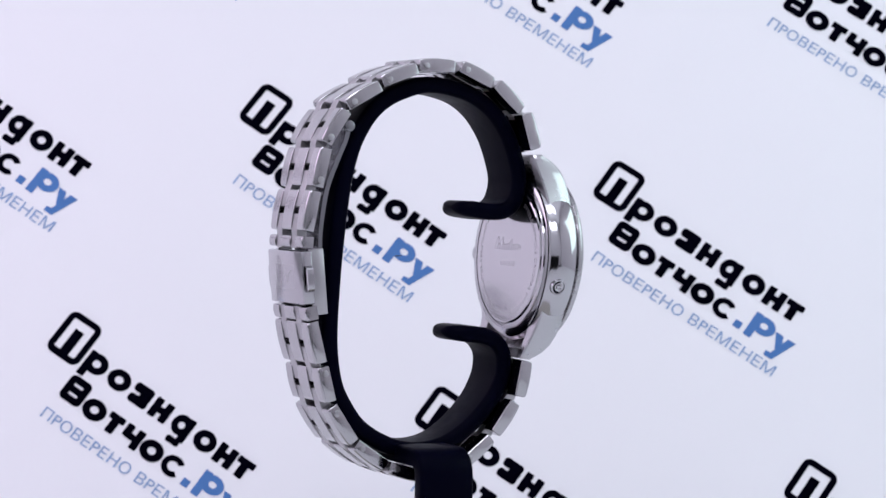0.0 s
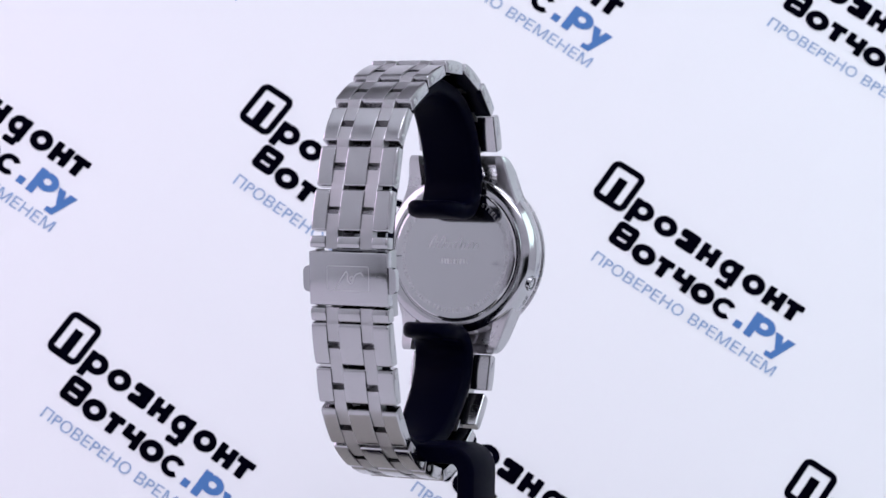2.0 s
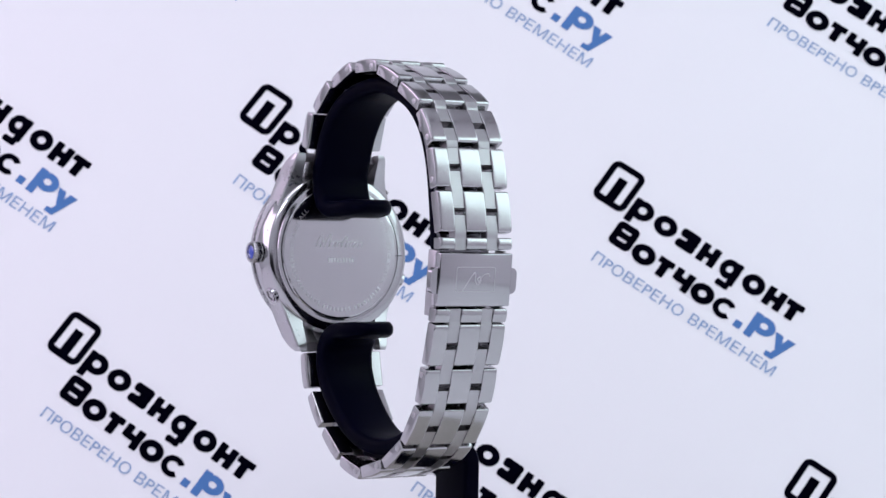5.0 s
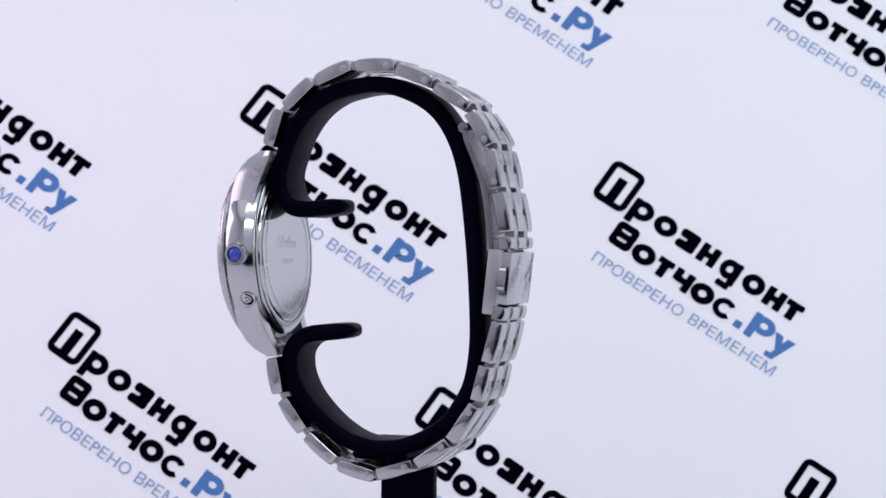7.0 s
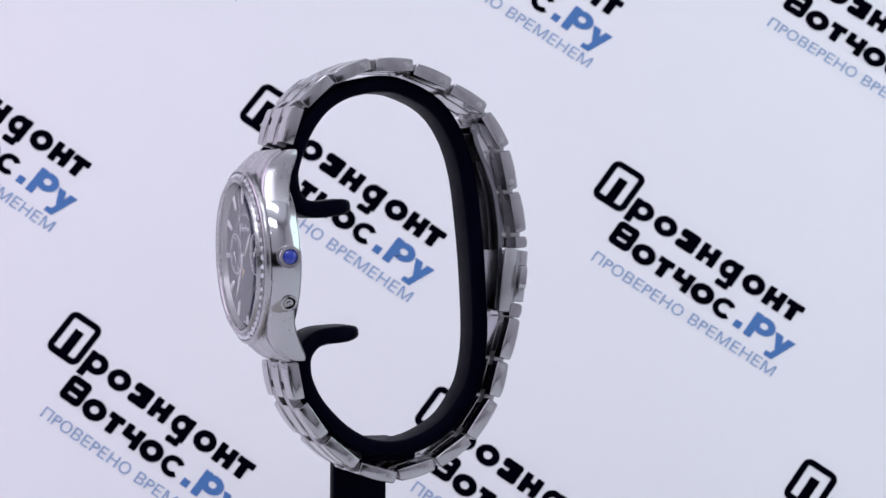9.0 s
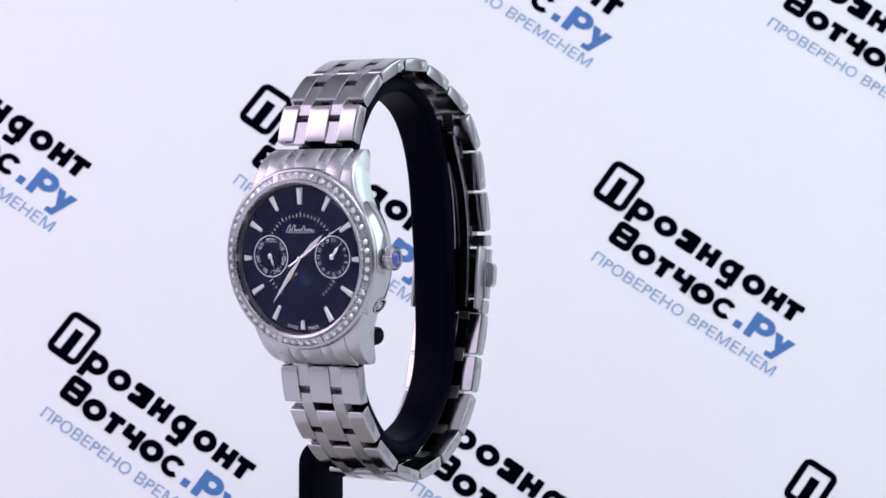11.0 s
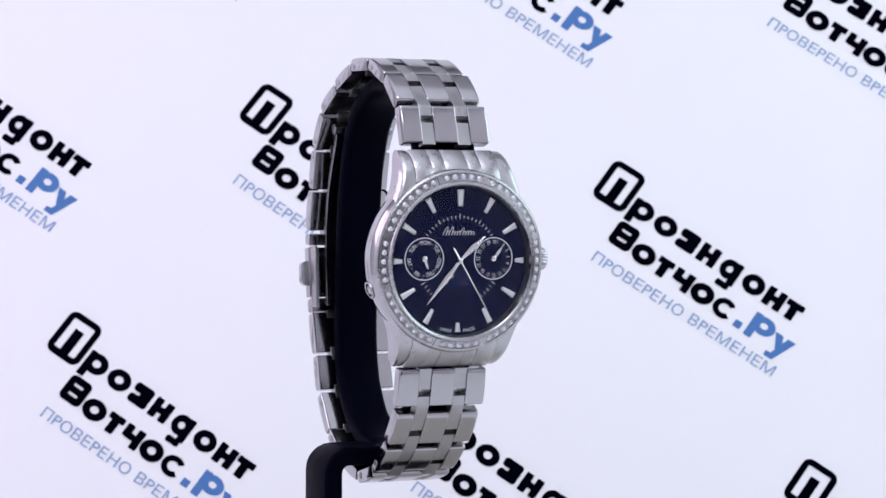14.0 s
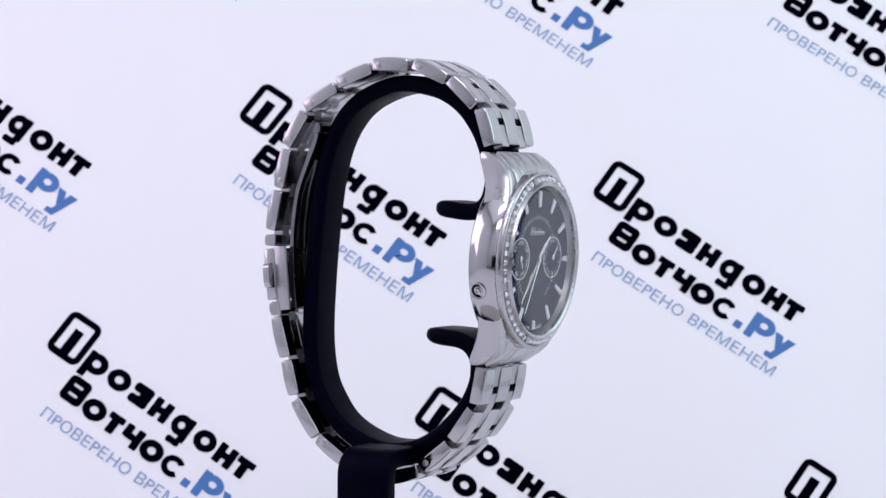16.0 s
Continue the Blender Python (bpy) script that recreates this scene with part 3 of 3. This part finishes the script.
# crown with its blue cap, and recessed correctors
crown_bm = bmesh.new()
rings = []
N = 56
for x, r in ((15.3, 1.0), (15.75, 1.0), (15.75, 1.75), (15.95, 2.0), (17.35, 2.0), (17.6, 1.8), (17.62, 1.36), (17.45, 1.3), (17.2, 1.26)):
    rings.append([crown_bm.verts.new((CX + x, -26.0 + (r - (0.16 if k % 2 and r > 1.9 else 0)) * math.cos(2 * math.pi * k / N), (r - (0.16 if k % 2 and r > 1.9 else 0)) * math.sin(2 * math.pi * k / N))) for k in range(N)])
for a, b in zip(rings, rings[1:]):
    for k in range(N):
        crown_bm.faces.new((a[k], a[(k + 1) % N], b[(k + 1) % N], b[k]))
crown_bm.faces.new(rings[-1])
crown = part("crown", crown_bm, POLISHED, watch, "fluted steel crown with a blue cap")
part("cap", lathe([(1.26, 0.1), (1.24, -0.2), (1.0, -0.4), (0.55, -0.52), (0, -0.56)], steps=32), CABOCHON, crown, "domed blue cabochon",
     m=Matrix.Translation((CX + 17.1, -26.0, 0)) @ Matrix.Rotation(math.pi / 2, 4, "Z"))
for a, y in ((199, -25.4), (329, -25.4)):
    m = Matrix.Translation((CX, 0, 0)) @ Matrix.Rotation(-radians(a), 4, "Y") @ Matrix.Translation((15.58, y, 0)) @ Matrix.Rotation(-math.pi / 2, 4, "Z")
    rim = part("corrector", lathe([(1.55, -0.4), (1.5, 0.30), (1.38, 0.36), (1.18, 0.30), (1.1, -0.1), (1.08, -0.5)], steps=32), POLISHED, watch, "recessed round corrector button", m=m)
    # black disc in place of the shade in the gap round the button
    part("recess_shade", lathe([(0, 0.05), (1.12, 0.05), (1.12, -0.3), (0, -0.3)], steps=28), BLACK, rim, m=m)
    part("button", lathe([(0, 0.14), (0.28, 0.2), (0.36, 0.08), (0.6, 0.26), (0.78, 0.2), (0.8, -0.2), (0, -0.2)], steps=24), POLISHED, rim, m=m)

# engraving on the case back
curved_words("engraved_words", [("STEEL", 40), ("SAPPHIRE CRYSTAL", 88), ("5ATM", 216), ("WATER", 244), ("RESISTANT", 281), ("ALL", 311)], 10.75, 1.22, 0, 0, back, BRIGHT_LINE, on_rear(-22.59), 1.32, turned=False)
for k in range(17):
    part("engraved_bar", flat([(-0.15, 10.4), (0.15, 10.4), (0.15, 11.15), (-0.15, 11.15)], 0.012), BRIGHT_LINE, back, smooth=False, m=on_rear(-22.595) @ Matrix.Rotation(-radians(129 + 4.3 * k + (3 if k > 8 else 0)), 4, "Z"))
for k in range(9):
    x = -2.6 + 0.65 * k
    part("engraved_bar", flat([(x - 0.17, -1.9), (x + 0.17, -1.9), (x + 0.17, -1.0), (x - 0.17, -1.0)], 0.012), BRIGHT_LINE, back, smooth=False, m=on_rear(-22.595))
part("script_mark", wave(-5.4, 4.6, 1.0, [1.6 * h for h in SCRIPT], 0.19, 0.012), BRIGHT_LINE, back, smooth=False, m=on_rear(-22.595))

# bracelet
SHIFT[0] = Matrix.Identity(4)
LINKS = [((-23.0, 19.7), (-21.0, 26.2)), ((-20.0, 26.7), (-15.0, 31.4)), ((-14.2, 31.4), (-7.7, 34.3)), ((-6.6, 34.1), (0.6, 34.2)), ((0.9, 33.6), (7.8, 31.0)),
         ((8.1, 30.3), (14.5, 26.7)), ((14.6, 25.8), (18.4, 19.9)), ((18.3, 19.2), (19.9, 12.2)), ((20.2, 11.7), (21.6, 4.5)), ((21.5, 3.7), (21.6, 1.6)), None,
         ((20.8, -8.5), (20.3, -11.0)), ((20.5, -11.2), (18.6, -18.6)), ((18.3, -19.1), (16.7, -25.4)), ((16.5, -26.2), (12.1, -32.7)), ((11.7, -33.0), (5.8, -37.1)),
         ((5.1, -37.3), (-1.6, -39.2)), ((-2.1, -39.6), (-9.0, -37.7)), ((-9.6, -37.1), (-15.1, -32.7)), ((-15.8, -31.9), (-19.8, -26.3)), ((-20.5, -25.3), (-21.8, -18.8))]
widths = [16.3, 15.8, 15.4, 15.1, 15.0, 15.0, 15.0, 15.1, 15.1, 15.1, 0, 15.1, 15.1, 15.1, 15.0, 15.0, 15.0, 15.0, 15.2, 15.7, 16.4]
SEAMS = (2.15, 4.55)            # inner and outer edge of the two connecting columns


def off(p):
    """How far the bracelet's middle lies across at a (y, z) place: its back hangs a little askew."""
    back_share = max(0.0, min(1.0, (p[0] + 22) / 42))
    return -1.4 + back_share * (-0.18 - 0.0081 * p[1])


THICK = 2.15


def link_frame(s, e):
    d = (e - s).normalized()
    n = Vector((-d.y, d.x))
    mid = (s + e) / 2
    return Matrix(((1, 0, 0, 0), (0, d.x, n.x, mid.x), (0, d.y, n.y, mid.y), (0, 0, 0, 1))), (e - s).length


def link_block(x0, x1, length, bm, ca=0.05, cb=0.05):
    """One polished bar of a link: a crowned top and rounded ends."""
    h, l = THICK / 2, length / 2
    top = [(1.0, -1.0), (0.997, -0.60), (0.985, -0.42), (0.96, -0.30), (0.925, -0.20), (0.86, -0.14), (0.72, -0.075), (0.5, -0.005), (0.25, 0.05), (0.0, 0.07)]
    half = [(l * f, h + 0.2 + d) for f, d in top]
    prof = [(-l + 0.1, -h), (l - 0.1, -h), (l, -h + 0.15)] + half + [(-y, z) for y, z in half[-2::-1]] + [(-l, -h + 0.15)]
    rows = []
    for x, k, c in ((x0, 1, ca), (x0 + ca * 0.12, 0.55, ca), (x0 + ca * 0.45, 0.18, ca), (x0 + ca, 0, ca), (x0 + ca + 0.12, 0, ca), (x1 - cb - 0.12, 0, cb), (x1 - cb, 0, cb), (x1 - cb * 0.45, 0.18, cb), (x1 - cb * 0.12, 0.55, cb), (x1, 1, cb)):
        rows.append([bm.verts.new((x, y * (1 - 0.2 * c * k), z - (c * k if z > 0 else -0.4 * c * k))) for y, z in prof])
    n = len(prof)
    for a, b in zip(rows, rows[1:]):
        for k in range(n):
            bm.faces.new((a[k], a[(k + 1) % n], b[(k + 1) % n], b[k]))
    bm.faces.new(rows[0])
    bm.faces.new(rows[-1])


made_links = []
for pair, w in zip(LINKS, widths):
    if pair is None:
        made_links.append(None)
        continue
    s, e = Vector(pair[0]), Vector(pair[1])
    m, length = link_frame(s, e)
    m = Matrix.Translation((off((s + e) / 2), 0, 0)) @ m
    bm = bmesh.new()
    for x0, x1 in ((-w / 2, -SEAMS[1]), (-SEAMS[0], SEAMS[0]), (SEAMS[1], w / 2)):
        link_block(x0, x1, length - 0.02, bm, 0.34 if x0 < -5 else 0.12, 0.34 if x1 > 5 else 0.12)
    box(-w * 0.45, w * 0.45, -length * 0.36, length * 0.36, -THICK / 2 + 0.15, -0.72, bm=bm)
    ob = part("link", bm, LINK_STEEL, watch, m=m, sharp=23)
    made_links.append((ob, s, e, w))
    if w < 15.45 and length > 4 and abs(s.y) > 12:                   # pins at the ends of the adjustable links
        for sx in (-1, 1):
            part("pin", cylinder(sx * w / 2, length * (0.30 if s.y > 0 else -0.30), -0.1, "x", 0.60, 0.2, 16, 0.08), SATIN, ob, m=m)


def slot_at(i):
    """How far the open slot of a link lies past its middle: next to the case they sit away from it."""
    return 0.85 if i < 4 else -0.85 if i > 16 else 0.1


def connector(line, x0, x1, parent):
    bm = sweep(line, [x1 - x0 - 0.03] * len(line), [1.9] * len(line), (x0 + x1) / 2, 0.12, 2)
    part("connecting_piece", bm, SATIN, parent, sharp=15)


for i, item in enumerate(made_links):
    if item is None:
        continue
    ob, s, e, w = item
    nxt = made_links[i + 1] if i + 1 < len(made_links) else None
    d = (e - s).normalized()
    mid = (s + e) / 2
    full = (e - s).length > 4
    xo = off(mid)
    lines = []
    if nxt:
        d2 = (nxt[2] - nxt[1]).normalized()
        m2 = (nxt[1] + nxt[2]) / 2
        start = mid + d * (0.65 + slot_at(i)) if full else s
        stop = m2 - d2 * (0.65 - slot_at(i + 1)) if (nxt[2] - nxt[1]).length > 4 else nxt[2]
        lines.append([start, e - d * 0.2, (e + nxt[1]) / 2, nxt[1] + d2 * 0.2, stop])
    else:
        lines.append([mid + d * (0.65 + slot_at(i)) if full else s, e + d * 0.1])
    if i == 0 or made_links[i - 1] is None:
        if full or i == 0:
            lines.append([s - d * 0.3, mid - d * (0.65 - slot_at(i))])
    for line in lines:
        n = Vector((-d.y, d.x)) * 0.08
        for sx in (-1, 1):
            a, b = sorted((sx * SEAMS[0], sx * SEAMS[1]))
            connector([Vector(p) + n for p in line], xo + a, xo + b, ob)

# folding clasp
s, e = Vector((21.9, 1.1)), Vector((21.0, -8.2))
m, length = link_frame(s, e)
m = Matrix.Translation((off(s), 0, 0)) @ m
bm = box(-7.6, 7.6, -length / 2, length / 2, -0.95, 1.15, 0.28, 3)
clasp = part("clasp", bm, POLISHED, watch, "polished folding clasp with engraved frame", m=m, sharp=20)
for sx in (-1, 1):
    bm = flat(rounded(-2.3, 2.3, -1.5, 1.5, 1.1), 1.2)
    bm.transform(Matrix.Translation((0, 0, -0.5)) @ Matrix.Rotation(math.pi / 2, 4, "Z"))
    part("release_button", bm, POLISHED, clasp, m=m @ Matrix.Translation((sx * 7.5, 0.2, 0)))
    part("side_plate", box(sx * 7.0 - 0.35, sx * 7.0 + 0.35, -length / 2 - 0.2, length / 2 + 2.0, -3.3, -0.6, 0.2), SATIN, clasp, m=m)
part("engraved_frame", rounded_frame(-4.1, 4.1, -2.1, 2.3, 0.4, 0.12, 0.03), BRIGHT_LINE, clasp, smooth=False, m=m @ Matrix.Translation((0, 0, 1.142)) @ Matrix.Rotation(math.pi, 4, "Z"))
bm = bmesh.new()
stroke = [(-2.6, -1.9), (-1.2, 0.2), (-0.3, 1.4), (0.0, 0.9), (-0.1, -0.2), (0.5, -0.9), (1.2, -0.2), (0.9, 0.6), (0.3, 0.2), (0.7, -0.4), (1.6, 0.9), (2.6, 1.2), (3.0, 0.6)]
for (xa, ya), (xb, yb) in zip(stroke, stroke[1:]):
    d = Vector((xb - xa, yb - ya)).normalized() * 0.09
    flat([(xa - d.y, ya + d.x), (xa + d.y, ya - d.x), (xb + d.y, yb - d.x), (xb - d.y, yb + d.x)], 0.03, bm=bm)
part("engraved_mark", bm, BRIGHT_LINE, clasp, smooth=False, m=m @ Matrix.Translation((0, 0, 1.142)) @ Matrix.Rotation(math.pi, 4, "Z"))
# the blades' steel is darkened to carry the black ring's reflection
blade = smooth_line([Vector(p) for p in ((13.2, 22.6), (13.7, 20.6), (15.35, 16.8), (17.2, 11.8), (18.2, 5.7), (18.4, 1.7), (18.3, -4.4), (17.8, -9.6))], 4)
part("fold_blade", sweep(blade, [10.5] * len(blade), [0.9] * len(blade), -1.6, 0.12, 2), DARK_STEEL, watch, sharp=15)
blade = smooth_line([Vector(p) for p in ((14.6, 17.2), (16.2, 11.8), (17.1, 5.7), (17.3, 1.2))], 4)
part("fold_blade", sweep(blade, [6.0] * len(blade), [0.7] * len(blade), -1.6, 0.25, 2), DARK_STEEL, watch, sharp=15)
part("hinge_pin", cylinder(-1.6, 13.15, 23.1, "x", 1.0, 11.5, 24, 0.2), DARK_STEEL, watch)


# ---- what turns: the table runs a little unevenly
TURNS = ((0.0, -243.76), (0.5, -234.01), (1.0, -223.87), (1.5, -214.39), (2.0, -205.33), (2.5, -196.48), (3.0, -186.73), (3.5, -176.29), (4.0, -166.09), (5.25, -141.0),
         (6.5, -116.31), (7.0, -107.11), (7.5, -99.29), (8.0, -90.4), (8.5, -79.2), (9.0, -69.85), (10.25, -46.6), (11.5, -22.9), (12.0, -13.35), (12.5, -4.89), (13.0, 4.43),
         (13.5, 14.86), (14.0, 24.77), (14.5, 34.26), (15.0, 43.14), (15.5, 52.29), (16.0, 62.26))
LEAN_LEFT = -0.55                # the stand is not quite upright


def motions():
    for thing, z in ((stand, HUB), (watch, HUB)):
        walk(thing, [(t, pose(0, 0, z, 0, 0, a) @ pose(0, 0, 0, 0, LEAN_LEFT, 0)) for t, a in TURNS])
    walk(turntable, [(t, pose(0, 0, 0, 0, 0, a)) for t, a in TURNS])
    walk(second_hand, [(t, hand_pose(67 + 30.2 * (t - 11.3), -29.8)) for t in range(17)])
    walk(minute_hand, [(t, hand_pose(218.5 + 0.5 * (t - 12.8), -29.55)) for t in (0, 4, 8, 12, 16)])


motions()
